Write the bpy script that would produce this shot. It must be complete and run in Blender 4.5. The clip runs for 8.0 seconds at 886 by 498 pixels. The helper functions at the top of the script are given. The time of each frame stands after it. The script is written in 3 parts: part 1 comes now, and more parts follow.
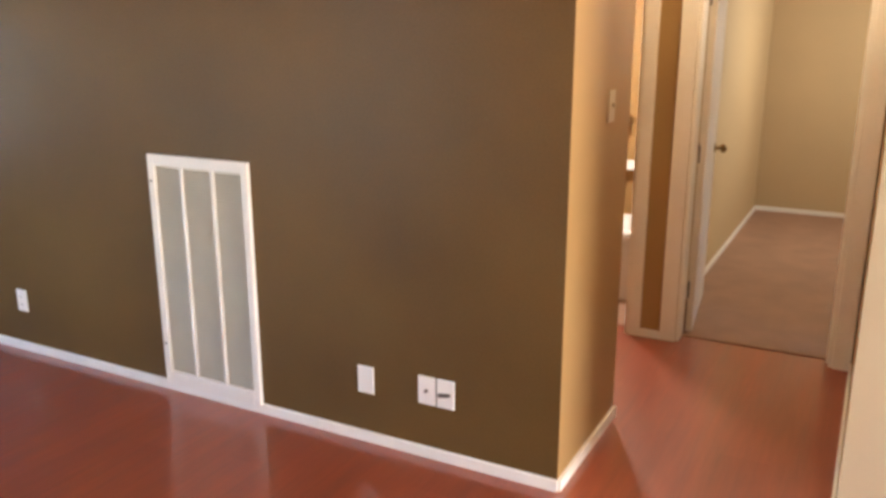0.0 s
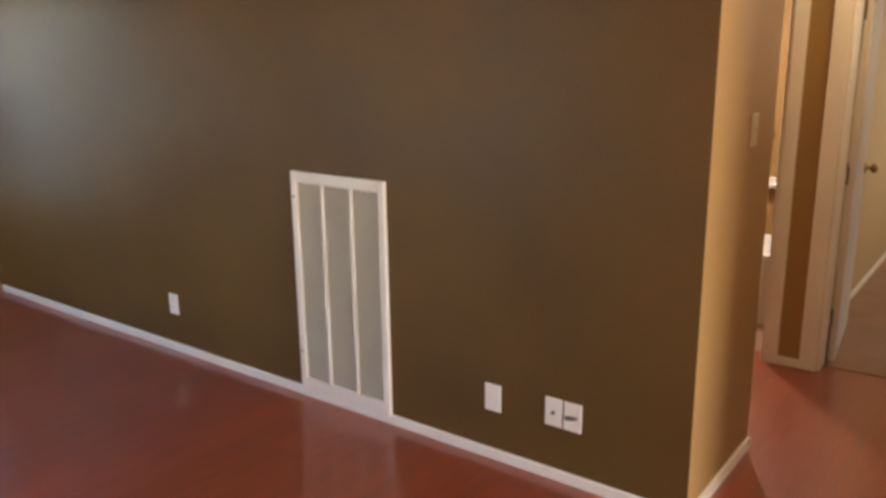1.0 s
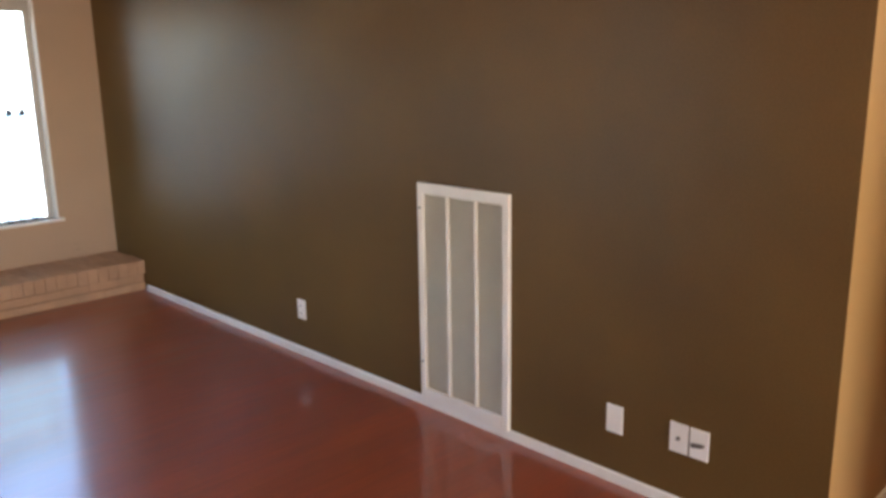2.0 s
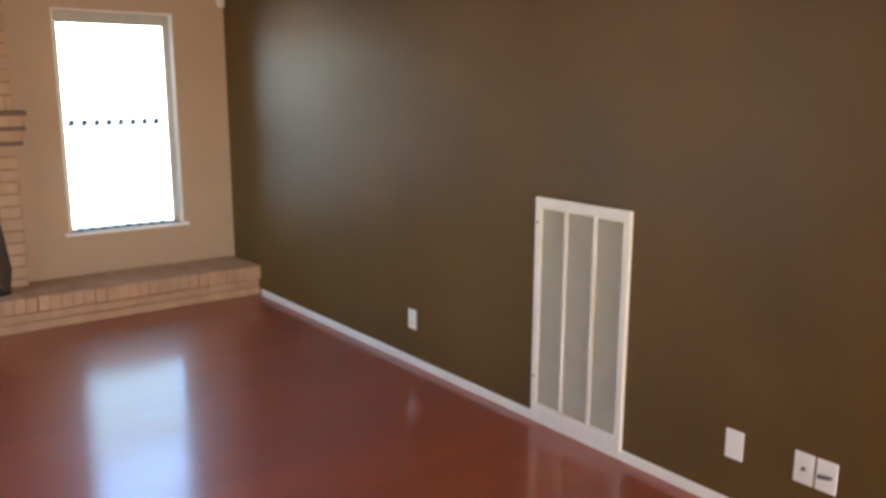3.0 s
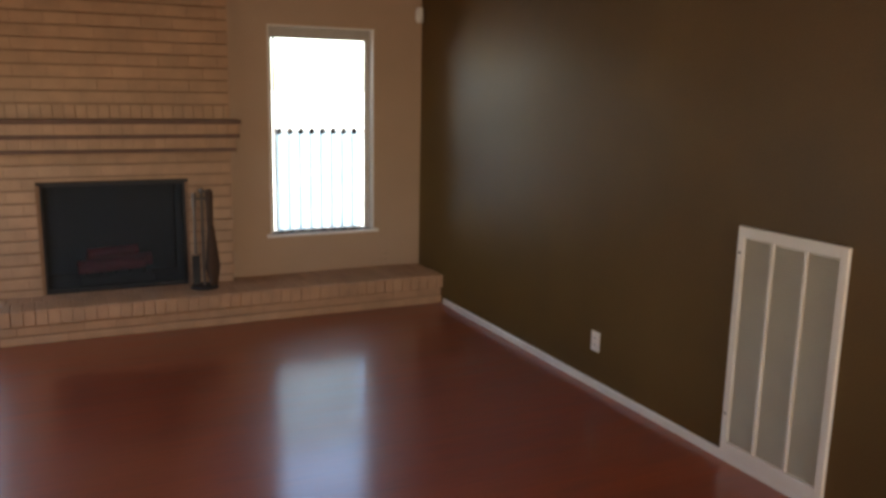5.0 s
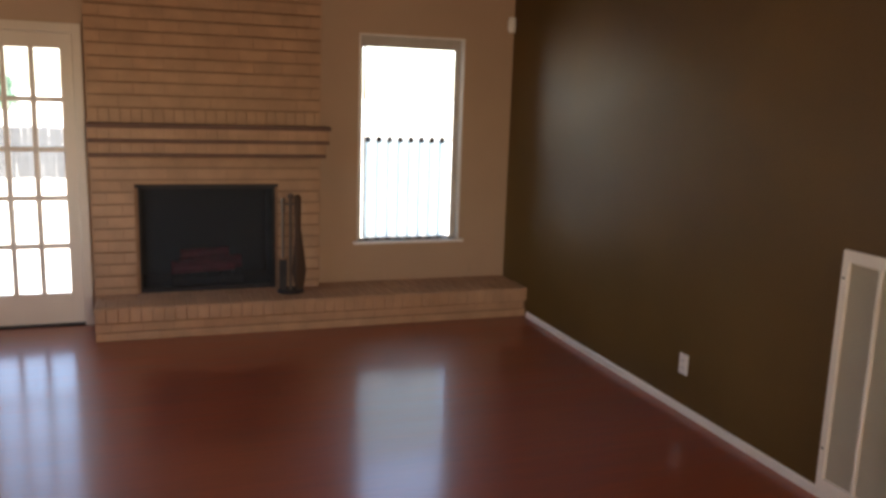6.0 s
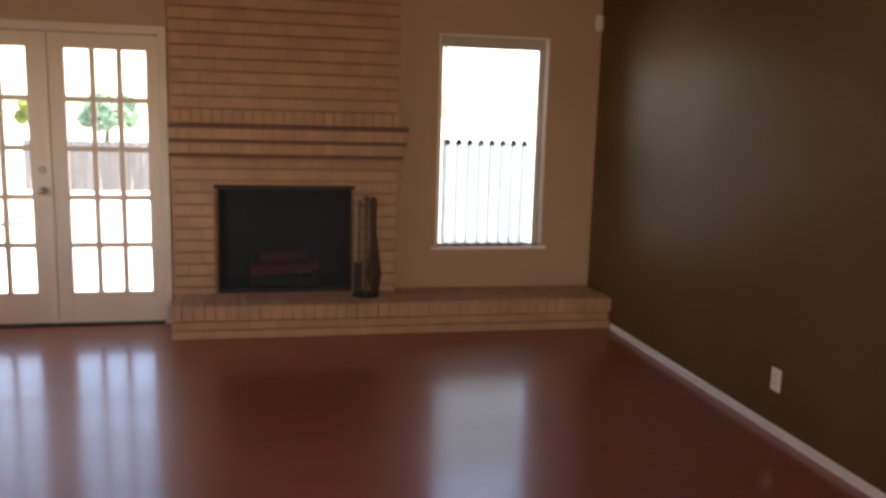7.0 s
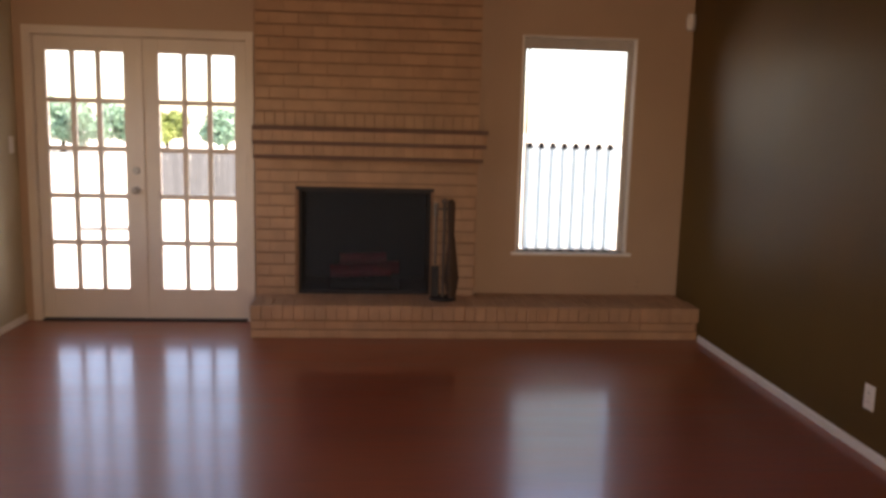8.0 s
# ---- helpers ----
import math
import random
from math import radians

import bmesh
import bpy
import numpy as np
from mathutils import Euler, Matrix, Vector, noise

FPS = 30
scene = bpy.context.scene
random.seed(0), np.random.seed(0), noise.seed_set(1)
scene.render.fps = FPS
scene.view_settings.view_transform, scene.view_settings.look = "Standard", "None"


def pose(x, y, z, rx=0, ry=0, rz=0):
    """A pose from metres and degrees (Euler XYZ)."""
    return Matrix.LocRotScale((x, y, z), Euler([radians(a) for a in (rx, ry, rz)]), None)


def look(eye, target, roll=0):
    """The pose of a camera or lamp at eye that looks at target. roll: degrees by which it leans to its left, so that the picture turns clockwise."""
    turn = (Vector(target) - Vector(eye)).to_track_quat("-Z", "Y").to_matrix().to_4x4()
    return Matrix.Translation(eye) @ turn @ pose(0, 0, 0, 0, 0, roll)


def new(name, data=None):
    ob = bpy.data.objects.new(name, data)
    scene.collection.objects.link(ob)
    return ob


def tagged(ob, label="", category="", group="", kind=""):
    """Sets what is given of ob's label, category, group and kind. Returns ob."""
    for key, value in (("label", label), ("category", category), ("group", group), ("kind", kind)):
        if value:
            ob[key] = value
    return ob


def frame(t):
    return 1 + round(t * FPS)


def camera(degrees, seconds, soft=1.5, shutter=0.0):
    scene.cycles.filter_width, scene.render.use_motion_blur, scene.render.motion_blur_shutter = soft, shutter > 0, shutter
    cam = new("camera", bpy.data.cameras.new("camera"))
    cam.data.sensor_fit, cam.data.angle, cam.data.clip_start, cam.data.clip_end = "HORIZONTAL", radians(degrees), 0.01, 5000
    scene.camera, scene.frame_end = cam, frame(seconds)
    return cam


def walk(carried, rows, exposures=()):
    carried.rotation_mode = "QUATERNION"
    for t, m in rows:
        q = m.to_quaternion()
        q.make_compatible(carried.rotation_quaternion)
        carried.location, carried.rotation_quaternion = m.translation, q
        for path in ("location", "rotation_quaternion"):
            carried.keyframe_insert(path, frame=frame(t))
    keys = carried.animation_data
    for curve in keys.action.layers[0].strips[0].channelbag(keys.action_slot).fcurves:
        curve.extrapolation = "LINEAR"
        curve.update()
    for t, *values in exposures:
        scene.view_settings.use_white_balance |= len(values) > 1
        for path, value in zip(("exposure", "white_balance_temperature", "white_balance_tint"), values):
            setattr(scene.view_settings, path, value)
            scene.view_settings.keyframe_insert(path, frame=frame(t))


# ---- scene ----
cam = camera(56.8, 8.0, soft=3.3)
PATH = [
    (0, (-2.577, -6.401, 1.634), (-0.869, -5.494, 1.123), 0.0),
    (0.5, (-2.593, -6.400, 1.685), (-0.965, -5.358, 1.175), -0.4),
    (1, (-2.608, -6.386, 1.697), (-1.057, -5.223, 1.202), -0.7),
    (1.5, (-2.595, -6.403, 1.718), (-1.145, -5.113, 1.233), -1.2),
    (2, (-2.600, -6.371, 1.681), (-1.237, -4.978, 1.228), -0.9),
    (3.5, (-2.768, -6.313, 1.643), (-1.651, -4.700, 1.257), 0.6),
    (4, (-2.777, -6.285, 1.666), (-1.748, -4.614, 1.282), 0.7),
    (4.5, (-2.789, -6.265, 1.689), (-1.849, -4.542, 1.305), 0.7),
    (6, (-2.754, -6.204, 1.699), (-2.094, -4.352, 1.332), 1.9),
    (6.5, (-2.640, -6.128, 1.621), (-2.096, -4.234, 1.278), 1.7),
    (7, (-2.516, -6.082, 1.560), (-2.098, -4.153, 1.234), 1.6),
    (7.5, (-2.411, -6.063, 1.515), (-2.119, -4.109, 1.204), 1.5),
    (8, (-2.292, -6.042, 1.470), (-2.134, -4.071, 1.175), 1.5),
]
EXPOSURES = [(0, 4.58, 5750, 9), (0.25, 4.45, 5750, 9), (0.5, 4.16, 5850, 9), (1.0, 3.95, 6100, 10), (1.5, 3.88, 6000, 10),
             (2.2, 3.95, 5950, 10), (3.5, 4.05, 6000, 8), (4.0, 3.62, 6150, 9), (4.5, 3.08, 6450, 10), (6.0, 2.86, 7150, 18), (8.0, 2.55, 7850, 27)]
walk(cam, [(t, look(eye, target, roll)) for t, eye, target, roll in PATH], EXPOSURES)

# ---- light ----
SUN_EL, SUN_AZ = 56, 88
world = bpy.data.worlds.new("sky")
scene.world = world
world.use_nodes = True
wn = world.node_tree.nodes
sky = wn.new("ShaderNodeTexSky")
sky.sky_type = "NISHITA"
sky.sun_disc = False
sky.sun_elevation = radians(SUN_EL)
sky.sun_rotation = radians(SUN_AZ)
world.node_tree.links.new(sky.outputs[0], wn["Background"].inputs[0])
wn["Background"].inputs[1].default_value = 0.15

sun = new("sun", bpy.data.lights.new("sun", "SUN"))
sun.data.energy = 5.0
sun.data.angle = radians(0.5)
sun.data.color = (1.0, 0.95, 0.87)
az, el = radians(SUN_AZ), radians(SUN_EL)
to_sun = Vector((math.sin(az) * math.cos(el), math.cos(az) * math.cos(el), math.sin(el)))
sun.matrix_world = Matrix.Translation((0, 0, 20)) @ to_sun.to_track_quat("Z", "Y").to_matrix().to_4x4()


def area(name, place, target, w, h, power, color):
    """An area lamp standing in an opening, or free in a room as fill."""
    data = bpy.data.lights.new(name, "AREA")
    data.shape, data.size, data.size_y, data.energy, data.color = "RECTANGLE", w, h, power, color
    ob = new(name, data)
    ob.matrix_world = look(place, target)
    return ob


# fill lamps in two unseen windows, added beside and behind the walk
WEST_X = -4.84
area("south_fill", (-1.03, -10.78, 1.45), (-1.8, -4, 1.25), 1.85, 1.4, 17.5, (1.0, 0.78, 0.55))
area("west_fill", (WEST_X - 0.08, -1.55, 1.35), (0, -1.7, 1.25), 1.3, 1.2, 0.6, (1.0, 0.82, 0.60))


# ---- materials ----
def mat(name, color, rough=0.6, var=0.12, scale=6.0, fine=90.0, bump=0.05, metal=0.0, per_piece=0.0, stretch=(1, 1, 1),
        dark=None, coat=0.0, spec=0.5, wear=0.0):
    """Colour with clouded and fine variation, fine relief and uneven gloss, at real-world size."""
    m = bpy.data.materials.new(name)
    m.use_nodes = True
    n, l = m.node_tree.nodes, m.node_tree.links
    b = n["Principled BSDF"]
    tc = n.new("ShaderNodeTexCoord")
    geo = n.new("ShaderNodeNewGeometry")
    mp = n.new("ShaderNodeMapping")
    mp.inputs["Scale"].default_value = stretch
    l.new(geo.outputs["Position"], mp.inputs["Vector"])
    big, small = n.new("ShaderNodeTexNoise"), n.new("ShaderNodeTexNoise")
    big.inputs["Scale"].default_value, small.inputs["Scale"].default_value = scale, fine
    big.inputs["Detail"].default_value, small.inputs["Detail"].default_value = 4, 3
    l.new(mp.outputs[0], big.inputs["Vector"])
    l.new(mp.outputs[0], small.inputs["Vector"])
    add = n.new("ShaderNodeMath")
    add.operation = "MULTIPLY_ADD"
    add.inputs[1].default_value = 0.45
    l.new(small.outputs[0], add.inputs[0])
    l.new(big.outputs[0], add.inputs[2])
    ramp = n.new("ShaderNodeMapRange")
    ramp.inputs[1].default_value, ramp.inputs[2].default_value = 0.45, 1.0
    l.new(add.outputs[0], ramp.inputs[0])
    mix = n.new("ShaderNodeMix")
    mix.data_type = "RGBA"
    lo = dark or tuple(c * (1 - var) for c in color)
    hi = tuple(min(1, c * (1 + var)) for c in color)
    mix.inputs[6].default_value, mix.inputs[7].default_value = (*lo, 1), (*hi, 1)
    l.new(ramp.outputs[0], mix.inputs[0])
    out = mix.outputs[2]
    if per_piece:
        info = n.new("ShaderNodeObjectInfo")
        mr = n.new("ShaderNodeMapRange")
        mr.inputs[3].default_value, mr.inputs[4].default_value = 1 - per_piece, 1 + per_piece
        l.new(info.outputs["Random"], mr.inputs[0])
        hsv = n.new("ShaderNodeHueSaturation")
        l.new(mr.outputs[0], hsv.inputs["Value"])
        l.new(out, hsv.inputs["Color"])
        out = hsv.outputs[0]
    l.new(out, b.inputs["Base Color"])
    rr = n.new("ShaderNodeMapRange")
    rr.inputs[1].default_value, rr.inputs[2].default_value = 0.3, 0.7
    rr.inputs[3].default_value, rr.inputs[4].default_value = max(0.02, rough * 0.88), min(1, rough * 1.12)
    l.new(big.outputs[0], rr.inputs[0])
    l.new(rr.outputs[0], b.inputs["Roughness"])
    b.inputs["Metallic"].default_value = metal
    b.inputs["Specular IOR Level"].default_value = spec
    b.inputs["Coat Weight"].default_value, b.inputs["Coat Roughness"].default_value = coat, 0.155
    if bump:
        bp = n.new("ShaderNodeBump")
        bp.inputs["Strength"].default_value, bp.inputs["Distance"].default_value = bump, 0.01
        l.new(small.outputs[0], bp.inputs["Height"])
        l.new(bp.outputs[0], b.inputs["Normal"])
    return m


M_ACCENT = mat("accent_paint", (0.124, 0.069, 0.0175), 0.47, 0.26, 1.1, 120, 0.12, spec=0.26)
M_TAN = mat("tan_paint", (0.468, 0.328, 0.222), 0.6, 0.06, 1.5, 160, 0.10)
M_HALL = mat("hall_paint", (0.345, 0.215, 0.08), 0.6, 0.06, 1.5, 160, 0.08)
M_CREAM = mat("cream_paint", (0.51, 0.44, 0.30), 0.6, 0.06, 1.5, 160, 0.08)
M_BED = mat("bedroom_paint", (0.50, 0.37, 0.205), 0.65, 0.06, 1.5, 160, 0.08)
M_CEIL = mat("ceiling_white", (0.74, 0.72, 0.68), 0.85, 0.05, 3, 60, 0.25)
M_TRIM = mat("white_trim", (0.86, 0.83, 0.78), 0.38, 0.05, 5, 80, 0.02)
M_DOOR = mat("door_paint", (0.70, 0.62, 0.52), 0.42, 0.05, 3, 90, 0.03)
M_PLANK = mat("cherry_plank", (0.300, 0.064, 0.024), 0.42, 0.10, 2.6, 10, 0.0, per_piece=0.06, stretch=(0.45, 5.5, 1),
              dark=(0.215, 0.046, 0.018), spec=0.5, coat=0.85)
M_UNDER = mat("plank_joint", (0.17, 0.042, 0.018), 0.35)
M_BRICK = mat("tan_brick", (0.465, 0.292, 0.18), 0.82, 0.16, 7, 120, 0.35, per_piece=0.05)
M_MORTAR = mat("mortar", (0.30, 0.18, 0.11), 0.95, 0.15, 20, 150, 0.5)
M_CARPET = mat("beige_carpet", (0.37, 0.22, 0.145), 0.95, 0.14, 5, 260, 0.7)
M_SOOT = mat("soot_black", (0.022, 0.022, 0.025), 0.8, 0.3, 8, 60, 0.3)
M_BLACK = mat("black_iron", (0.011, 0.011, 0.013), 0.6, 0.2, 12, 90, 0.1)
M_BROOM = mat("broom_bristle", (0.06, 0.035, 0.022), 0.9, 0.3, 20, 200, 0.4)
M_STEEL = mat("aged_steel", (0.17, 0.145, 0.125), 0.5, 0.15, 20, 120, 0.05, metal=0.5)
M_NICKEL = mat("dull_nickel", (0.42, 0.39, 0.35), 0.4, 0.1, 20, 120, 0.02, metal=0.6)
M_BRASS = mat("brass", (0.28, 0.17, 0.07), 0.35, 0.15, 20, 120, 0.03, metal=0.9)
M_LOG = mat("ember_log", (0.30, 0.035, 0.055), 0.9, 0.4, 14, 60, 0.6)
M_PLATE = mat("plate_plastic", (0.86, 0.83, 0.79), 0.35, 0.03, 12, 90, 0.0)
M_GRILLE = mat("grille_paint", (0.86, 0.82, 0.76), 0.4, 0.05, 6, 80, 0.02)
M_LOUVER = mat("louver_paint", (0.70, 0.645, 0.54), 0.5, 0.06, 6, 80, 0.02)
M_DARK = mat("dark_slot", (0.03, 0.03, 0.03), 0.6, 0.1)
# dark brown that paints the shade between the mantel's stepped courses
M_MANTEL_SHADE = mat("mantel_shade", (0.135, 0.07, 0.048), 0.6, 0.2, 14, 90, 0.2)
M_ALU = mat("window_frame_metal", (0.46, 0.42, 0.37), 0.45, 0.08, 12, 90, 0.03)
M_FENCE = mat("grey_fence", (0.17, 0.165, 0.16), 0.9, 0.2, 5, 60, 0.3, per_piece=0.15)
M_GROUND = mat("pale_ground", (0.50, 0.47, 0.40), 0.95, 0.15, 1.2, 40, 0.4)
M_PATIO = mat("patio_concrete", (0.58, 0.56, 0.52), 0.9, 0.08, 2, 60, 0.2)
M_BARK = mat("bark", (0.10, 0.075, 0.05), 0.95, 0.3, 8, 60, 0.6)
M_LEAF = mat("leaves", (0.17, 0.30, 0.21), 0.7, 0.35, 2.5, 40, 0.0)
M_LEAF_PALE = mat("pale_leaves", (0.27, 0.33, 0.10), 0.7, 0.3, 2.5, 40, 0.0)
M_TUB = mat("white_enamel", (0.82, 0.80, 0.80), 0.2, 0.03, 5, 60, 0.0)


def vane_mat():
    m = bpy.data.materials.new("pale_vane")
    m.use_nodes = True
    n, l = m.node_tree.nodes, m.node_tree.links
    n.remove(n["Principled BSDF"])
    di, tr, mx, nz, rp = (n.new("ShaderNodeBsdfDiffuse"), n.new("ShaderNodeBsdfTranslucent"), n.new("ShaderNodeMixShader"),
                          n.new("ShaderNodeTexNoise"), n.new("ShaderNodeMapRange"))
    nz.inputs["Scale"].default_value = 12
    rp.inputs[3].default_value, rp.inputs[4].default_value = 0.80, 0.95
    di.inputs[0].default_value, tr.inputs[0].default_value = (0.66, 0.70, 0.74, 1), (0.66, 0.72, 0.75, 1)
    l.new(nz.outputs[0], rp.inputs[0])
    l.new(rp.outputs[0], mx.inputs[0])
    l.new(di.outputs[0], mx.inputs[1])
    l.new(tr.outputs[0], mx.inputs[2])
    l.new(mx.outputs[0], n["Material Output"].inputs[0])
    return m


def sheer_mat():
    """Thin pale cloth: part of the light passes straight through, the rest is scattered."""
    m = bpy.data.materials.new("pale_sheer")
    m.use_nodes = True
    n, l = m.node_tree.nodes, m.node_tree.links
    n.remove(n["Principled BSDF"])
    tr, tl, mx = n.new("ShaderNodeBsdfTransparent"), n.new("ShaderNodeBsdfTranslucent"), n.new("ShaderNodeMixShader")
    nz, rp = n.new("ShaderNodeTexNoise"), n.new("ShaderNodeMapRange")
    nz.inputs["Scale"].default_value = 25
    rp.inputs[3].default_value, rp.inputs[4].default_value = 0.86, 0.94
    tl.inputs[0].default_value = (0.30, 0.365, 0.385, 1)
    l.new(nz.outputs[0], rp.inputs[0])
    l.new(rp.outputs[0], mx.inputs[0])
    l.new(tr.outputs[0], mx.inputs[1])
    l.new(tl.outputs[0], mx.inputs[2])
    l.new(mx.outputs[0], n["Material Output"].inputs[0])
    return m


def mesh_screen_mat():
    """A fine spark mesh, too fine to tell its wires apart: half open, half dark iron."""
    m = bpy.data.materials.new("spark_mesh")
    m.use_nodes = True
    n, l = m.node_tree.nodes, m.node_tree.links
    n.remove(n["Principled BSDF"])
    tr, di, mx = n.new("ShaderNodeBsdfTransparent"), n.new("ShaderNodeBsdfDiffuse"), n.new("ShaderNodeMixShader")
    nz, rp = n.new("ShaderNodeTexNoise"), n.new("ShaderNodeMapRange")
    nz.inputs["Scale"].default_value = 9
    rp.inputs[3].default_value, rp.inputs[4].default_value = 0.55, 0.65
    # paler and bluer than iron: lens haze over the firebox put into the colour
    di.inputs[0].default_value = (0.050, 0.057, 0.066, 1)
    l.new(nz.outputs[0], rp.inputs[0])
    l.new(rp.outputs[0], mx.inputs[0])
    l.new(tr.outputs[0], mx.inputs[1])
    l.new(di.outputs[0], mx.inputs[2])
    l.new(mx.outputs[0], n["Material Output"].inputs[0])
    return m


def glass_mat():
    m = bpy.data.materials.new("clear_glass")
    m.use_nodes = True
    n, l = m.node_tree.nodes, m.node_tree.links
    n.remove(n["Principled BSDF"])
    tr, gl, mx, fr = (n.new("ShaderNodeBsdfTransparent"), n.new("ShaderNodeBsdfGlossy"), n.new("ShaderNodeMixShader"),
                      n.new("ShaderNodeFresnel"))
    fr.inputs[0].default_value = 1.45
    gl.inputs["Roughness"].default_value = 0.02
    tr.inputs[0].default_value = (0.95, 0.98, 0.98, 1)
    l.new(fr.outputs[0], mx.inputs[0])
    l.new(tr.outputs[0], mx.inputs[1])
    l.new(gl.outputs[0], mx.inputs[2])
    l.new(mx.outputs[0], n["Material Output"].inputs[0])
    return m


M_GLASS = glass_mat()
M_SLAT = vane_mat()
M_SHEER = sheer_mat()
M_MESH = mesh_screen_mat()


# ---- mesh helpers ----
def box(bm, x0, x1, y0, y1, z0, z1, turn=None):
    """Adds a box to bm and returns its vertices."""
    r = bmesh.ops.create_cube(bm, size=1.0)
    m = Matrix.Translation(((x0 + x1) / 2, (y0 + y1) / 2, (z0 + z1) / 2)) @ Matrix.Diagonal((x1 - x0, y1 - y0, z1 - z0, 1))
    bmesh.ops.transform(bm, matrix=(turn @ m) if turn else m, verts=r["verts"])
    return r["verts"]


def tube(bm, p, q, r0, r1=None, seg=14):
    """Adds a tapered round bar from p to q."""
    p, q = Vector(p), Vector(q)
    r = bmesh.ops.create_cone(bm, cap_ends=True, segments=seg, radius1=r0, radius2=r0 if r1 is None else r1, depth=(q - p).length)
    m = Matrix.Translation((p + q) / 2) @ (q - p).to_track_quat("Z", "Y").to_matrix().to_4x4()
    bmesh.ops.transform(bm, matrix=m, verts=r["verts"])
    return r["verts"]


def ball(bm, c, r, sx=1, sy=1, sz=1, seg=14):
    r_ = bmesh.ops.create_uvsphere(bm, u_segments=seg, v_segments=max(6, seg // 2), radius=r)
    bmesh.ops.transform(bm, matrix=Matrix.Translation(c) @ Matrix.Diagonal((sx, sy, sz, 1)), verts=r_["verts"])
    for v in r_["verts"]:
        for f in v.link_faces:
            f.smooth = True


def boxes(*rows):
    bm = bmesh.new()
    for r in rows:
        box(bm, *r)
    return bm


def soften(bm, w, seg=2):
    bmesh.ops.bevel(bm, geom=list(bm.edges), offset=w, segments=seg, affect="EDGES", profile=0.6)
    return bm


def part(name, bm, material, parent=None, label=""):
    """Links bm as one mesh object, under parent if there is one."""
    me = bpy.data.meshes.new(name)
    bm.to_mesh(me)
    bm.free()
    me.materials.append(material)
    ob = new(name, me)
    if parent:
        ob.parent = parent
    if label:
        ob["label"] = label
    return ob


def thing(name, place=(0, 0, 0), turn=0, label="", category="", group="", kind=""):
    ob = new(name)
    ob.empty_display_size = 0.05
    ob.matrix_basis = pose(*place, 0, 0, turn)
    return tagged(ob, label, category, group, kind)


def structure(name, bm, material, label, category):
    return tagged(part(name, bm, material), label, category, kind="structure")


def piece_mesh(name, sx, sy, sz, bevel, material):
    bm = soften(boxes((-sx / 2, sx / 2, -sy / 2, sy / 2, -sz / 2, sz / 2)), bevel, 1)
    me = bpy.data.meshes.new(name)
    bm.to_mesh(me)
    bm.free()
    me.materials.append(material)
    return me


def place_piece(name, me, parent, x, y, z, turn=None, scale=(1, 1, 1)):
    ob = new(name, me)
    ob.parent = parent
    ob.matrix_basis = Matrix.LocRotScale((x, y, z), turn or Euler((0, 0, 0)), scale)
    return ob


def prism(points, z0, z1):
    """An upright block on a footprint that runs round to the left."""
    bm = bmesh.new()
    f = bm.faces.new([bm.verts.new((x, y, z0)) for x, y in points])
    up = bmesh.ops.extrude_face_region(bm, geom=[f])
    bmesh.ops.translate(bm, vec=(0, 0, z1 - z0), verts=[v for v in up["geom"] if isinstance(v, bmesh.types.BMVert)])
    bmesh.ops.recalc_face_normals(bm, faces=bm.faces)
    return bm


def slanted_wall(p, q, thick, h):
    """A wall along p to q, its thickness on the left of that way."""
    d = Vector((q[0] - p[0], q[1] - p[1], 0))
    bm = boxes((0, d.length, 0, thick, 0, h))
    bmesh.ops.transform(bm, matrix=pose(p[0], p[1], 0, 0, 0, math.degrees(math.atan2(d.y, d.x))), verts=bm.verts)
    return bm


# ---- the plan ----
CEIL = 2.70
WEST = WEST_X       # face of the west wall
SOUTH = -10.7
CORNER = -5.508     # end of the dark wall, where the hall opens
NEAR = -6.42        # other side of the hall's opening
FAR = 1.734        # hall's end wall
DOOR_L, DOOR_R, DOOR_H = -4.715, -3.25, 2.035
WIN_L, WIN_R, WIN_B, WIN_T = -1.265, -0.411, 0.555, 2.145
BREAST_L, BREAST_R, BREAST_Y = -3.17, -1.574, -0.10
FIRE_L, FIRE_R, FIRE_B, FIRE_T = -2.867, -1.911, 0.242, 1.002
HEARTH_Y, HEARTH_Z = -0.50, 0.235

# back wall, with the glazed doors' and the window's openings
structure("wall_north", boxes(
    (WEST - 0.15, DOOR_L - 0.012, 0, 0.15, 0, CEIL), (DOOR_L - 0.012, DOOR_R + 0.012, 0, 0.15, DOOR_H + 0.012, CEIL),
    (DOOR_R + 0.012, FIRE_L - 0.03, 0, 0.15, 0, CEIL), (FIRE_L - 0.03, FIRE_R + 0.03, 0, 0.15, FIRE_T + 0.04, CEIL),
    (FIRE_R + 0.03, WIN_L, 0, 0.15, 0, CEIL), (WIN_L, WIN_R, 0, 0.15, 0, WIN_B), (WIN_L, WIN_R, 0, 0.15, WIN_T, CEIL),
    (WIN_R, 0.13, 0, 0.15, 0, CEIL)), M_TAN, "tan painted plaster wall behind the fireplace", "wall")
structure("wall_east", boxes((0, 0.13, CORNER + 0.11, 0, 0, CEIL), (0, 0.0025, CORNER, CORNER + 0.11, 0, CEIL)), M_ACCENT, "dark olive brown painted accent wall", "wall")
RETURN_END = (0.70, CORNER)
structure("wall_hall_return", prism(((0.003, CORNER), RETURN_END, (RETURN_END[0], CORNER + 0.1), (0.003, CORNER + 0.1)), 0, CEIL), M_HALL, "warm yellow painted hall wall", "wall")
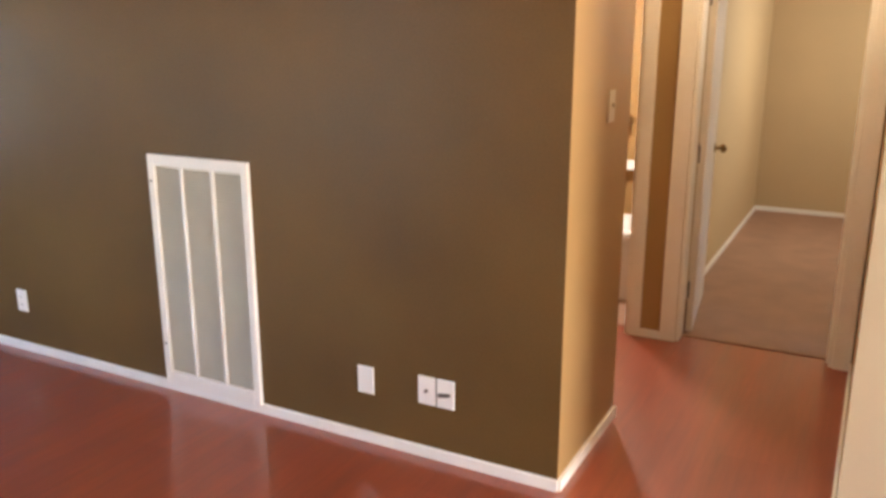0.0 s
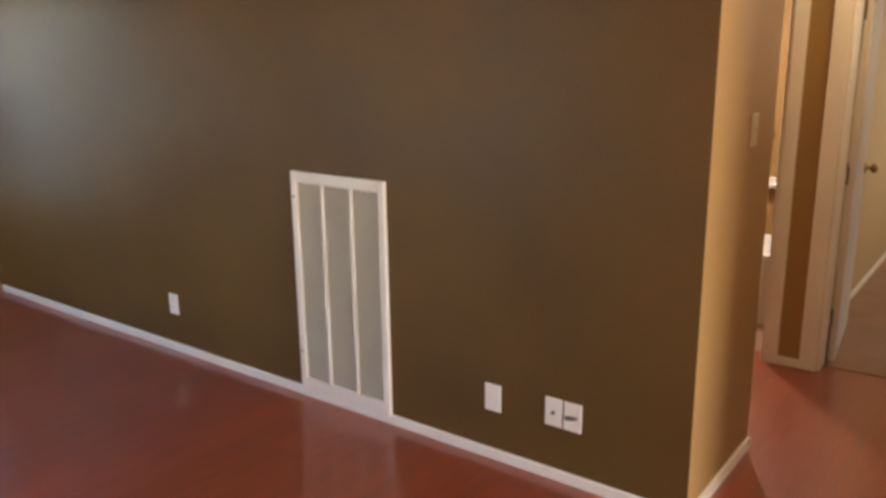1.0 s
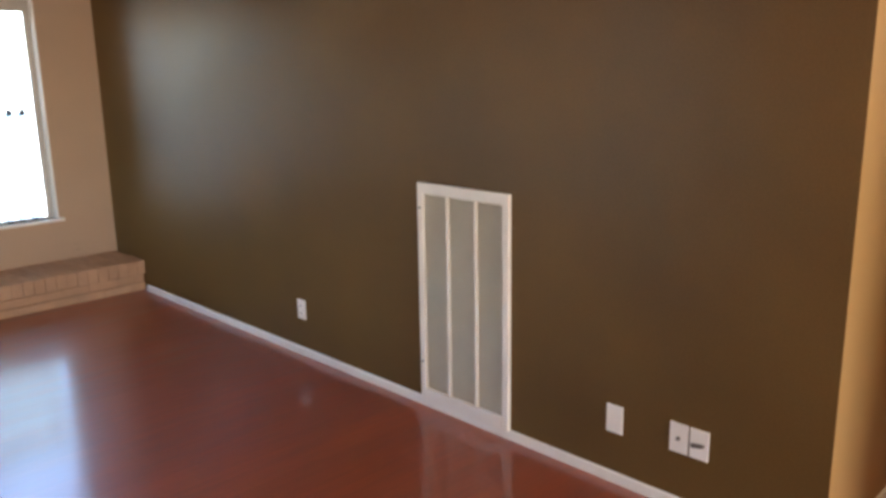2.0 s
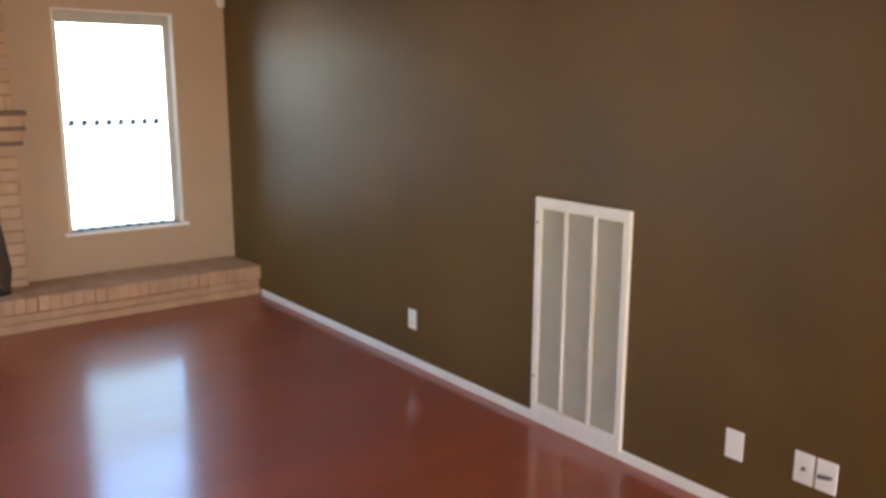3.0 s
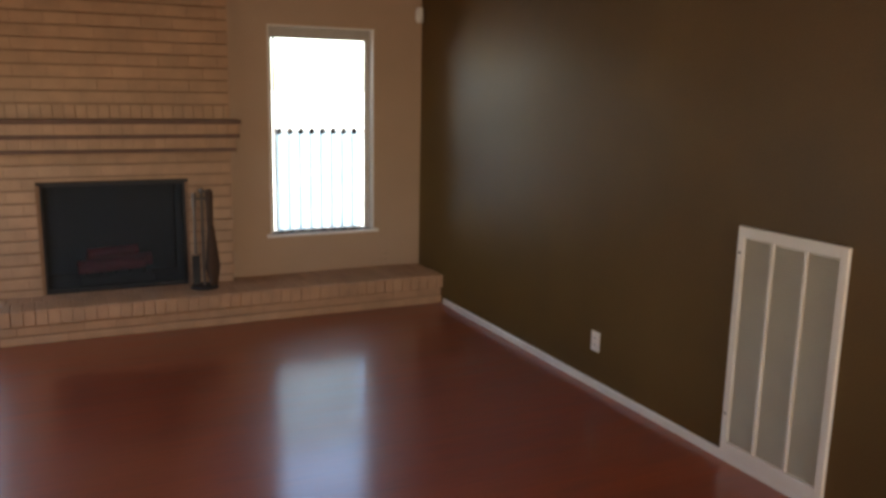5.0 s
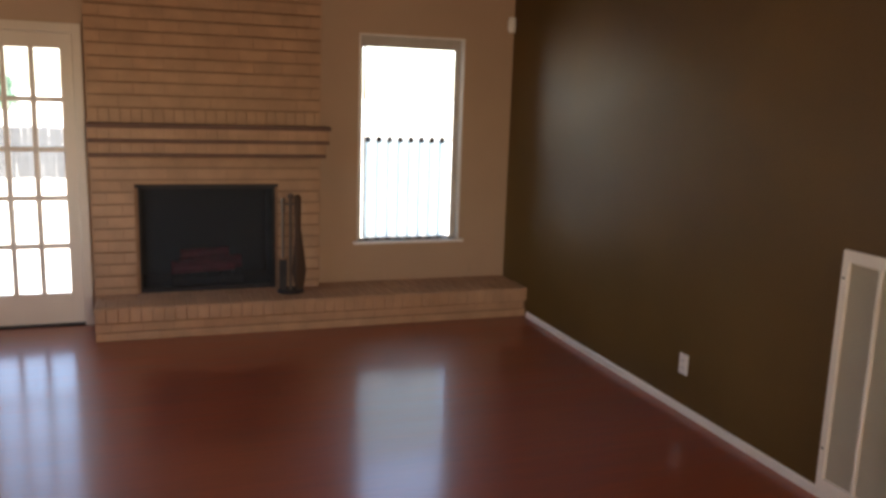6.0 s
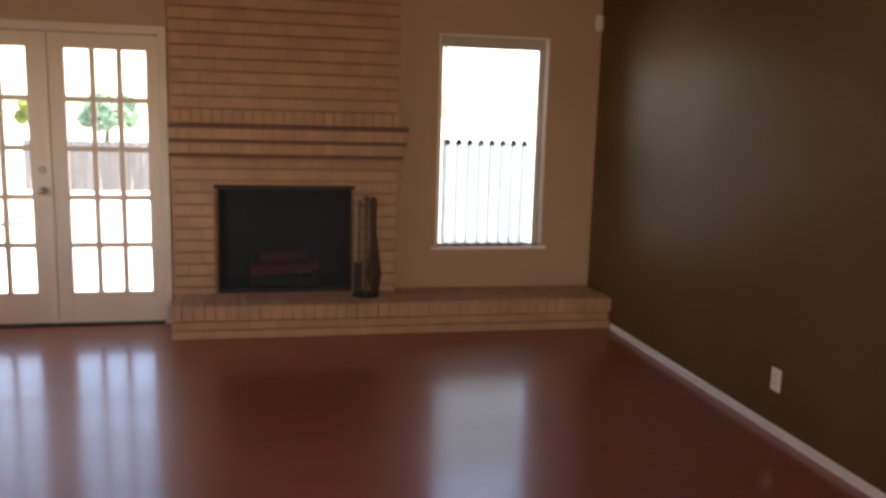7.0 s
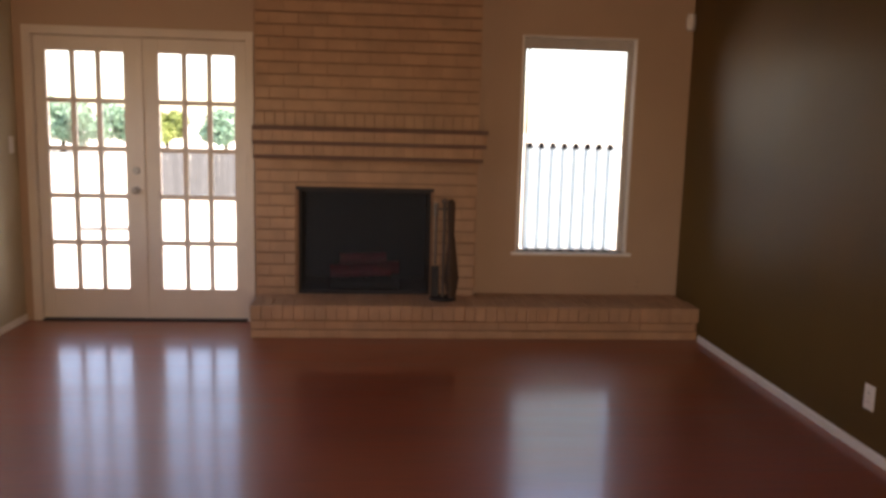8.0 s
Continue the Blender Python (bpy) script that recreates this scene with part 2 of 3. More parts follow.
structure("wall_hall_west", boxes((0.60, 0.70, CORNER + 0.1, -4.31, 0, CEIL)), M_HALL, "warm yellow painted hall wall", "wall")
structure("wall_west", boxes((WEST - 0.15, WEST, SOUTH, -2.25, 0, CEIL), (WEST - 0.15, WEST, -0.85, 0, 0, CEIL), (WEST - 0.15, WEST, -2.25, -0.85, 0, 0.7),
                             (WEST - 0.15, WEST, -2.25, -0.85, 2.0, CEIL)), M_CREAM, "cream painted plaster wall with an added window opening", "wall")
structure("wall_south", boxes((WEST - 0.15, -2.0, SOUTH - 0.15, SOUTH, 0, CEIL), (-0.06, 0.13, SOUTH - 0.15, SOUTH, 0, CEIL),
                              (-2.0, -0.06, SOUTH - 0.15, SOUTH, 0, 0.7), (-2.0, -0.06, SOUTH - 0.15, SOUTH, 2.2, CEIL)),
          M_CREAM, "cream painted plaster wall with an added wide window opening", "wall")
structure("wall_east_near", boxes((0, 0.13, SOUTH, NEAR, 0, CEIL)), M_CREAM, "cream painted wall beside the hall opening", "wall")
structure("wall_hall_south", boxes((0.13, FAR, NEAR - 0.12, NEAR, 0, CEIL)), M_HALL, "warm yellow painted hall wall", "wall")
B1, B2 = -6.330, -5.548      # bedroom doorway
A1, A2 = -5.286, -4.54      # washroom doorway
structure("wall_hall_end", boxes(
    (FAR, FAR + 0.12, NEAR - 0.12, B1, 0, CEIL), (FAR, FAR + 0.12, B1, B2, 2.05, CEIL), (FAR, FAR + 0.12, B2, A1, 0, CEIL),
    (FAR, FAR + 0.12, A1, A2, 2.05, CEIL), (FAR, FAR + 0.12, A2, -4.19, 0, CEIL)),
    M_HALL, "warm yellow painted hall end wall with two doorways", "wall")
structure("wall_hall_north", boxes((0.60, FAR, -4.31, -4.19, 0, CEIL)), M_HALL, "warm yellow painted hall wall", "wall")
structure("ceiling", boxes((WEST - 0.15, 6.2, SOUTH - 0.15, 0.15, CEIL, CEIL + 0.15)), M_CEIL, "white textured ceiling", "ceiling")


structure("wall_bedroom_north", boxes((FAR + 0.12, 5.56, -5.435, -5.335, 0, CEIL)), M_BED, "tan painted bedroom wall", "wall")
structure("wall_bedroom_east", boxes((5.56, 5.66, -7.15, -5.335, 0, CEIL)), M_BED, "tan painted bedroom wall", "wall")
structure("wall_bedroom_south", boxes((FAR + 0.12, 5.56, -7.15, -7.04, 0, CEIL)), M_BED, "tan painted bedroom wall", "wall")
structure("wall_washroom_north", boxes((FAR + 0.12, 3.85, -4.19, -4.09, 0, CEIL)), M_HALL, "warm yellow painted washroom wall", "wall")
structure("wall_washroom_east", boxes((3.75, 3.85, -5.335, -4.19, 0, CEIL)), M_HALL, "warm yellow painted washroom wall", "wall")
structure("carpet_floor", boxes((FAR + 0.10, 5.66, -7.15, -4.1, -0.06, 0.006)), M_CARPET, "beige bedroom carpet", "carpet")
structure("floor", boxes((WEST - 0.15, FAR + 0.10, SOUTH - 0.15, 0.15, -0.08, -0.006)), M_UNDER,
          "glossy cherry red laminate plank floor", "floor")

# ---- trim ----
BB_H, BB_T = 0.047, 0.014


def baseboard(name, x0, x1, y0, y1, label="white painted baseboard with a rounded top"):
    bm = boxes((x0, x1, y0, y1, 0, BB_H))
    top = [e for e in bm.edges if all(v.co.z > BB_H - 1e-4 for v in e.verts)]
    bmesh.ops.bevel(bm, geom=top, offset=0.005, segments=2, affect="EDGES")
    return structure(name, bm, M_TRIM, label, "baseboard")


baseboard("baseboard_east", -BB_T, 0, CORNER - 0.004, HEARTH_Y - 0.012)
structure("baseboard_return", slanted_wall((-0.004, CORNER - 0.001), RETURN_END, -BB_T, BB_H), M_TRIM, "white painted baseboard on the hall wall", "baseboard")
baseboard("baseboard_hall_end", FAR - BB_T, FAR, B2 + 0.085, A1 - 0.07)
baseboard("baseboard_near", -BB_T, 0, SOUTH, NEAR)
baseboard("baseboard_west", WEST, WEST + BB_T, SOUTH, -0.001)
baseboard("baseboard_hall_south", 0.001, FAR - 0.02, NEAR, NEAR + BB_T)
baseboard("baseboard_bedroom_north", FAR + 0.13, 5.545, -5.435 - BB_T, -5.435, "white painted baseboard on the bedroom wall")
baseboard("baseboard_bedroom_east", 5.56 - BB_T, 5.56, -7.04, -5.436, "white painted baseboard on the bedroom wall")


def casing_x(name, x, y0, y1, top, w, label):
    """A door casing with jamb lining, on a wall that faces -x at x."""
    root = thing(name, label=label, category="door frame", kind="structure")
    for nm, b in (("side_casing", (x - 0.018, x, y0 - w, y0, 0, top + w)), ("side_casing", (x - 0.018, x, y1, y1 + w, 0, top + w)),
                  ("head_casing", (x - 0.018, x, y0, y1, top, top + w)),
                  ("jamb", (x - 0.001, x + 0.121, y0, y0 + 0.018, 0, top)), ("jamb", (x - 0.001, x + 0.121, y1 - 0.018, y1, 0, top)),
                  ("head_jamb", (x - 0.001, x + 0.121, y0 + 0.018, y1 - 0.018, top - 0.018, top)),
                  ("door_stop", (x + 0.05, x + 0.065, y0 + 0.018, y0 + 0.03, 0, top - 0.018))):
        part(nm, soften(boxes(b), 0.004), M_TRIM, root)
    return root


casing_x("door_frame_1", FAR, B1, B2, 2.05, 0.084, "white painted bedroom door frame")
casing_x("door_frame_2", FAR, A1, A2, 2.05, 0.069, "white painted washroom door frame")


def slab_door(name, hinge, turn, width, label):
    """A flat door that swings about its hinge line; it lies along its own +x."""
    root = thing(name, (*hinge, 0.012), turn, label, "door", kind="structure")
    part("leaf", soften(boxes((0.022, width, -0.035, 0, 0, 2.01)), 0.003), M_DOOR, root)
    for side in (-1, 1):
        y = 0 if side > 0 else -0.035
        bm = bmesh.new()
        tube(bm, (width - 0.065, y, 0.95), (width - 0.065, y + side * 0.006, 0.95), 0.032, 0.03, 20)
        tube(bm, (width - 0.065, y, 0.95), (width - 0.065, y + side * 0.035, 0.95), 0.011)
        ball(bm, (width - 0.065, y + side * 0.05, 0.95), 0.027, 1, 0.8, 1, 18)
        part("knob", bm, M_BRASS, root, "dark brass knob")
    for z in (0.25, 1.0, 1.8):
        bm = bmesh.new()
        tube(bm, (-0.006, -0.004, z - 0.045), (-0.006, -0.004, z + 0.045), 0.006)
        box(bm, -0.004, 0.03, 0.0005, 0.0025, z - 0.045, z + 0.045)
        part("hinge", bm, M_STEEL, root, "steel butt hinge")
    return root


slab_door("door_1", (FAR + 0.135, B2 - 0.022), 6, 0.74, "cream painted flat bedroom door standing open")
slab_door("door_2", (FAR + 0.135, A2 - 0.03), 4, 0.70, "cream painted flat washroom door standing open")

# ---- glazed double doors ----
frame_1 = thing("door_frame_3", label="cream painted frame of the glazed double doors", category="door frame", kind="structure")
for nm, b in (("side_casing", (DOOR_L - 0.062, DOOR_L - 0.004, -0.016, 0, 0, DOOR_H + 0.062)),
              ("side_casing", (DOOR_R + 0.004, DOOR_R + 0.056, -0.016, 0, 0, DOOR_H + 0.062)),
              ("head_casing", (DOOR_L - 0.004, DOOR_R + 0.004, -0.016, 0, DOOR_H + 0.004, DOOR_H + 0.062)),
              ("jamb", (DOOR_L - 0.011, DOOR_L - 0.001, 0, 0.15, 0, DOOR_H)), ("jamb", (DOOR_R + 0.001, DOOR_R + 0.011, 0, 0.15, 0, DOOR_H)),
              ("head_jamb", (DOOR_L - 0.011, DOOR_R + 0.011, 0, 0.15, DOOR_H + 0.001, DOOR_H + 0.011))):
    part(nm, soften(boxes(b), 0.003), M_DOOR, frame_1)
part("head_stop", boxes((DOOR_L, DOOR_R, 0.063, 0.078, DOOR_H - 0.03, DOOR_H)), M_DOOR, frame_1)
part("threshold", soften(boxes((DOOR_L, DOOR_R, -0.02, 0.15, -0.009, 0.012)), 0.004), M_BLACK, frame_1, "dark metal threshold")


def glazed_leaf(name, x0, x1, g0, g1, handle_x):
    """One leaf with fifteen panes between its stiles and rails."""
    root = thing(name, (x0, 0.02, 0), 0, "cream painted fifteen-pane glazed door, closed", "glazed door", "glazed double doors", "structure")
    w, a, b, t = x1 - x0, g0 - x0, g1 - x0, 0.042
    zb, zt, top = 0.234, 1.928, DOOR_H - 0.002
    for nm, r in (("stile", (0.002, a, 0, t, 0.016, top)), ("stile", (b, w - 0.002, 0, t, 0.016, top)),
                  ("bottom_rail", (a, b, 0, t, 0.016, zb)), ("top_rail", (a, b, 0, t, zt, top))):
        part(nm, soften(boxes(r), 0.003), M_DOOR, root)
    cw, rh, m = (b - a) / 3, (zt - zb) / 5, 0.0185
    for i in (1, 2):
        part("muntin", soften(boxes((a + i * cw - m, a + i * cw + m, 0.006, t - 0.006, zb, zt)), 0.004), M_DOOR, root)
    for j in range(1, 5):
        for i in range(3):
            part("muntin", soften(boxes((a + i * cw + (m if i else 0), a + (i + 1) * cw - (m if i < 2 else 0), 0.007, t - 0.007,
                                         zb + j * rh - m, zb + j * rh + m)), 0.004), M_DOOR, root)
    for j in range(5):
        for i in range(3):
            p = part("pane", boxes((a + i * cw + 0.005, a + (i + 1) * cw - 0.005, t / 2 - 0.002, t / 2 + 0.002, zb + j * rh + 0.005,
                                    zb + (j + 1) * rh - 0.005)), M_GLASS, root, "clear glass pane")
            p.visible_shadow = False
    if handle_x is not None:
        h = handle_x - x0
        bm = bmesh.new()
        for z, rad, reach in ((0.96, 0.024, 0.045), (1.10, 0.022, 0.016)):
            tube(bm, (h, 0, z), (h, -0.006, z), 0.028, 0.026, 20)
            tube(bm, (h, 0, z), (h, -reach, z), 0.010 if z < 1 else rad)
        ball(bm, (h, -0.055, 0.96), 0.025, 1, 0.8, 1)
        part("door_handle", bm, M_NICKEL, root, "dull metal knob and deadbolt")
    return root


MEET = (DOOR_L + DOOR_R) / 2
glazed_leaf("door_3", DOOR_L, MEET, -4.635, -4.105, MEET - 0.05)
glazed_leaf("door_4", MEET, DOOR_R, -3.862, -3.335, None)
part("astragal", soften(boxes((MEET - 0.016, MEET + 0.016, 0.008, 0.0195, 0.016, DOOR_H - 0.006)), 0.004), M_DOOR, frame_1)

# ---- back window ----
win = thing("window_1", label="narrow white sash window with pale slats in its lower half", category="window", kind="structure")
for nm, b, m_ in (("reveal", (WIN_L, WIN_L + 0.012, 0.001, 0.15, WIN_B, WIN_T), M_TRIM), ("reveal", (WIN_R - 0.012, WIN_R, 0.001, 0.15, WIN_B, WIN_T), M_TRIM),
                  ("window_head", (WIN_L + 0.012, WIN_R - 0.012, 0.001, 0.15, WIN_T - 0.012, WIN_T), M_TRIM),
                  ("window_sill", (WIN_L - 0.03, WIN_R + 0.03, -0.035, 0.15, WIN_B - 0.022, WIN_B), M_TRIM),
                  ("sash_stile", (WIN_L + 0.012, WIN_L + 0.046, 0.07, 0.10, WIN_B, WIN_T - 0.012), M_ALU),
                  ("sash_stile", (WIN_R - 0.055, WIN_R - 0.012, 0.07, 0.10, WIN_B, WIN_T - 0.012), M_ALU),
                  ("top_rail", (WIN_L + 0.046, WIN_R - 0.055, 0.07, 0.10, 2.052, WIN_T - 0.012), M_ALU),
                  ("bottom_rail", (WIN_L + 0.046, WIN_R - 0.055, 0.07, 0.10, WIN_B, WIN_B + 0.012), M_TRIM),
                  ("meeting_rail", (WIN_L + 0.046, WIN_R - 0.055, 0.074, 0.084, 1.345, 1.354), M_TRIM)):
    part(nm, soften(boxes(b), 0.003), m_, win)
for z0, z1 in ((WIN_B + 0.022, 1.339), (1.357, 2.052)):
    p = part("pane", boxes((WIN_L + 0.046, WIN_R - 0.055, 0.083, 0.087, z0, z1)), M_GLASS, win, "clear glass pane")
    p.visible_shadow = False
for i in range(8):
    x = WIN_L + 0.095 + i * 0.0875
    part("rail_clip", soften(boxes((x - 0.020, x + 0.020, 0.060, 0.072, 1.324, 1.373)), 0.004), M_BLACK, win, "dark clip on the rail")
    part("rail_clip", soften(boxes((x - 0.020, x + 0.020, 0.056, 0.069, WIN_B + 0.002, WIN_B + 0.017)), 0.004), M_BLACK, win, "dark clip on the rail")
    part("slat", soften(boxes((x - 0.010, x + 0.010, 0.108, 0.112, WIN_B + 0.001, 1.349)), 0.0015), M_SLAT, win, "pale vertical slat")
bm = bmesh.new()
FX0, FX1 = WIN_L + 0.075, WIN_R - 0.075
rows_ = [[bm.verts.new((FX0 + (FX1 - FX0) * i / 96, 0.121 + 0.005 * math.sin(i / 96 * 16 * math.pi) + 0.0015 * math.sin(i * 0.9), z))
          for i in range(97)] for z in (WIN_B + 0.004, 1.347)]
for i in range(96):
    bm.faces.new((rows_[0][i], rows_[0][i + 1], rows_[1][i + 1], rows_[1][i]))
part("sheer_panel", bm, M_SHEER, win, "pale sheer pleated panel behind the slats")
part("mullion", boxes((WIN_L + 0.060, WIN_L + 0.072, 0.07, 0.10, WIN_B + 0.022, 2.052)), M_ALU, win, "dull metal upright")

# big unseen window behind the walk, added as a light source
added_win2 = thing("added_window_2", label="unseen wide white framed window added to let fill light in", category="window", kind="structure")
for nm, b in (("window_sill", (-2.0, -0.06, SOUTH - 0.15, SOUTH + 0.03, 0.701, 0.72)), ("window_frame", (-2.0, -1.96, SOUTH - 0.1, SOUTH - 0.05, 0.72, 2.2)),
              ("window_frame", (-0.1, -0.06, SOUTH - 0.1, SOUTH - 0.05, 0.72, 2.2)), ("window_frame", (-1.05, -1.01, SOUTH - 0.1, SOUTH - 0.05, 0.72, 2.16)),
              ("window_frame", (-1.96, -0.1, SOUTH - 0.1, SOUTH - 0.05, 2.16, 2.2))):
    part(nm, boxes(b), M_TRIM, added_win2)

# unseen side window, added so that more light reaches the dark wall
added_win3 = thing("added_window_3", label="unseen white framed side window added to brighten the dark wall", category="window", kind="structure")
for nm, b in (("window_sill", (WEST - 0.15, WEST + 0.03, -2.28, -0.82, 0.68, 0.698)), ("window_frame", (WEST - 0.1, WEST - 0.05, -2.25, -2.21, 0.7, 2.0)),
              ("window_frame", (WEST - 0.1, WEST - 0.05, -0.89, -0.85, 0.7, 2.0)), ("window_frame", (WEST - 0.1, WEST - 0.05, -2.21, -0.89, 1.96, 2.0))):
    part(nm, boxes(b), M_TRIM, added_win3)

# ---- return air grille ----
grille = thing("return_air_grille", (0, -3.85, 0.036), 0, "tall white metal return air grille with three louvred columns", "vent")
GW, GH = 0.568, 1.084
for nm, b in (("frame_side", (-0.022, -0.001, -GW / 2, -GW / 2 + 0.036, 0, GH)), ("frame_side", (-0.022, -0.001, GW / 2 - 0.036, GW / 2, 0, GH)),
              ("frame_top", (-0.022, -0.001, -GW / 2 + 0.036, GW / 2 - 0.036, GH - 0.05, GH)),
              ("frame_bottom", (-0.022, -0.001, -GW / 2 + 0.036, GW / 2 - 0.036, 0, 0.062))):
    part(nm, soften(boxes(b), 0.004), M_GRILLE, grille)
part("backing", boxes((-0.004, -0.001, -GW / 2 + 0.036, GW / 2 - 0.036, 0.062, GH - 0.05)), M_LOUVER, grille, "grey filter behind the louvres")
edges = [-GW / 2 + 0.036, -0.086, 0.090, GW / 2 - 0.036]
for y in edges[1:3]:
    part("divider", soften(boxes((-0.020, -0.004, y - 0.008, y + 0.008, 0.062, GH - 0.05)), 0.002), M_GRILLE, grille)
for k in range(3):
    y0, y1 = edges[k] + (0.008 if k else 0), edges[k + 1] - (0.008 if k < 2 else 0)
    bm = bmesh.new()
    z = 0.070
    while z < GH - 0.058:
        box(bm, -0.007, 0.007, y0, y1, -0.0008, 0.0008, pose(-0.011, 0, z, 0, 38, 0))
        z += 0.0125
    tagged(part("louvers", bm, M_LOUVER, grille, "close-set fine metal louvres"), kind="stuff")
for z in (0.2, GH - 0.12):
    bm = bmesh.new()
    tube(bm, (-0.022, GW / 2 - 0.018, z), (-0.025, GW / 2 - 0.018, z), 0.006)
    part("screw", bm, M_STEEL, grille)


# ---- wall plates ----
def wall_plate(place, turn, style, label, material=None, w=0.076, h=0.118):
    """A wall plate that lies in its own xz plane and faces its own -y."""
    root = thing("wall_plate" if style != "switch" else "light_switch", place, turn, label, "wall plate" if style != "switch" else "switch")
    part("plate", soften(boxes((-w / 2, w / 2, -0.007, 0, -h / 2, h / 2)), 0.003), material or M_PLATE, root)
    if style == "outlet":
        for z in (-0.021, 0.021):
            socket = part("socket", soften(boxes((-0.017, 0.017, -0.0095, -0.007, z - 0.014, z + 0.014)), 0.003), material or M_PLATE, root)
            for x in (-0.006, 0.006):
                part("slot", boxes((x - 0.0012, x + 0.0012, -0.0101, -0.0096, z - 0.004, z + 0.006)), M_DARK, socket)
    if style == "coax":
        bm = bmesh.new()
        tube(bm, (0, -0.007, 0), (0, -0.010, 0), 0.0085, None, 6)
        tube(bm, (0, -0.010, 0), (0, -0.020, 0), 0.0048)
        part("jack", bm, M_STEEL, root, "small metal coaxial jack")
    if style == "cable":
        bm = bmesh.new()
        tube(bm, (-0.022, -0.010, -0.006), (0.012, -0.020, 0.004), 0.0085)
        tube(bm, (0.012, -0.020, 0.004), (0.026, -0.022, 0.008), 0.0065)
        ball(bm, (-0.022, -0.010, -0.006), 0.0095)
        part("plug", bm, M_STEEL, root, "dark cable plug sticking out sideways")
    if style == "switch":
        part("toggle", soften(boxes((-0.005, 0.005, -0.018, -0.007, -0.004, 0.012)), 0.002), material or M_PLATE, root)
    for z in (-0.045, 0.045) if style != "outlet" else (0,):
        bm = bmesh.new()
        tube(bm, (0, -0.007, z), (0, -0.0085, z), 0.0035)
        part("screw", bm, material or M_PLATE, root)
    return root


wall_plate((0, -2.537, 0.276), -90, "outlet", "white duplex outlet plate on the dark wall")
wall_plate((0, -4.680, 0.272), -90, "blank", "white blank wall plate on the dark wall")
wall_plate((0, -4.963, 0.285), -90, "coax", "white wall plate with a small coaxial jack")
wall_plate((0, -5.046, 0.285), -90, "cable", "white wall plate with a dark plug in it")
wall_plate((-0.31, 0, 0.315), 0, "outlet", "tan outlet plate painted like the wall", M_TAN)
wall_plate((0.43, CORNER, 1.37), 0, "switch", "cream light switch plate on the hall wall", M_CREAM)
wall_plate((WEST, -0.10, 1.27), 90, "switch", "white light switch plate beside the glazed doors")

sensor = thing("alarm_sensor", (-0.035, -0.035, 2.27), 45, "small white alarm sensor high in the corner", "sensor")
bm = soften(boxes((-0.028, 0.028, -0.022, 0.022, -0.06, 0.06)), 0.010, 3)
part("housing", bm, M_PLATE, sensor)
part("lens", soften(boxes((-0.020, 0.020, -0.026, -0.020, -0.035, 0.02)), 0.002), M_TRIM, sensor, "milky sensor lens")
part("bracket", boxes((-0.018, 0.018, 0.020, 0.030, -0.04, 0.04)), M_PLATE, sensor)

# ---- fireplace ----
fireplace = thing("fireplace", label="tan brick fireplace breast with a stepped brick mantel and black firebox", category="fireplace")
Y0 = BREAST_Y + 0.012
for b in ((BREAST_L + 0.006, FIRE_L, Y0, -0.001, 0.21, CEIL - 0.002), (FIRE_R, BREAST_R - 0.006, Y0, -0.001, 0.21, CEIL - 0.002),
          (FIRE_L, FIRE_R, Y0, -0.001, FIRE_T + 0.01, CEIL - 0.002)):
    part("mortar_bed", boxes(b), M_MORTAR, fireplace, "sandy recessed mortar")
firebox = part("firebox", boxes((FIRE_L - 0.02, FIRE_R + 0.02, 0.50, 0.52, FIRE_B - 0.02, FIRE_T + 0.02)), M_SOOT, fireplace, "sooty black firebox")
for nm, b in (("side_panel", (FIRE_L - 0.02, FIRE_L, -0.085, 0.50, FIRE_B - 0.02, FIRE_T + 0.02)),
              ("side_panel", (FIRE_R, FIRE_R + 0.02, -0.085, 0.50, FIRE_B - 0.02, FIRE_T + 0.02)),
              ("top_panel", (FIRE_L, FIRE_R, -0.085, 0.50, FIRE_T + 0.001, FIRE_T + 0.02)),
              ("firebox_floor", (FIRE_L, FIRE_R, -0.085, 0.50, FIRE_B - 0.02, FIRE_B))):
    part(nm, boxes(b), M_SOOT, firebox)
part("lintel", soften(boxes((FIRE_L - 0.02, FIRE_R + 0.02, BREAST_Y - 0.004, -0.086, FIRE_T - 0.004, FIRE_T + 0.016)), 0.003), M_BLACK, fireplace, "black iron lintel")
for b in ((FIRE_L, FIRE_L + 0.018, -0.07, -0.055, FIRE_B, FIRE_T), (FIRE_R - 0.018, FIRE_R, -0.07, -0.055, FIRE_B, FIRE_T),
          (FIRE_L + 0.018, FIRE_R - 0.018, -0.07, -0.055, FIRE_T - 0.02, FIRE_T), (FIRE_L + 0.018, FIRE_R - 0.018, -0.07, -0.055, FIRE_B, FIRE_B + 0.018)):
    part("screen_frame", boxes(b), M_BLACK, fireplace, "black metal screen frame")
bm = bmesh.new()
FOLDS = 56
rows_ = [[bm.verts.new((FIRE_L + 0.018 + (FIRE_R - FIRE_L - 0.036) * i / FOLDS, -0.045 + 0.0025 * math.sin(i * 1.57), z)) for i in range(FOLDS + 1)]
         for z in (FIRE_B + 0.016, FIRE_T - 0.019)]
for i in range(FOLDS):
    bm.faces.new((rows_[0][i], rows_[0][i + 1], rows_[1][i + 1], rows_[1][i]))
part("spark_screen", bm, M_MESH, fireplace, "fine black mesh spark curtain")
bm = bmesh.new()
for i in range(5):
    x = FIRE_L + 0.27 + i * 0.1
    box(bm, x - 0.008, x + 0.008, 0.08, 0.32, FIRE_B + 0.06, FIRE_B + 0.076)
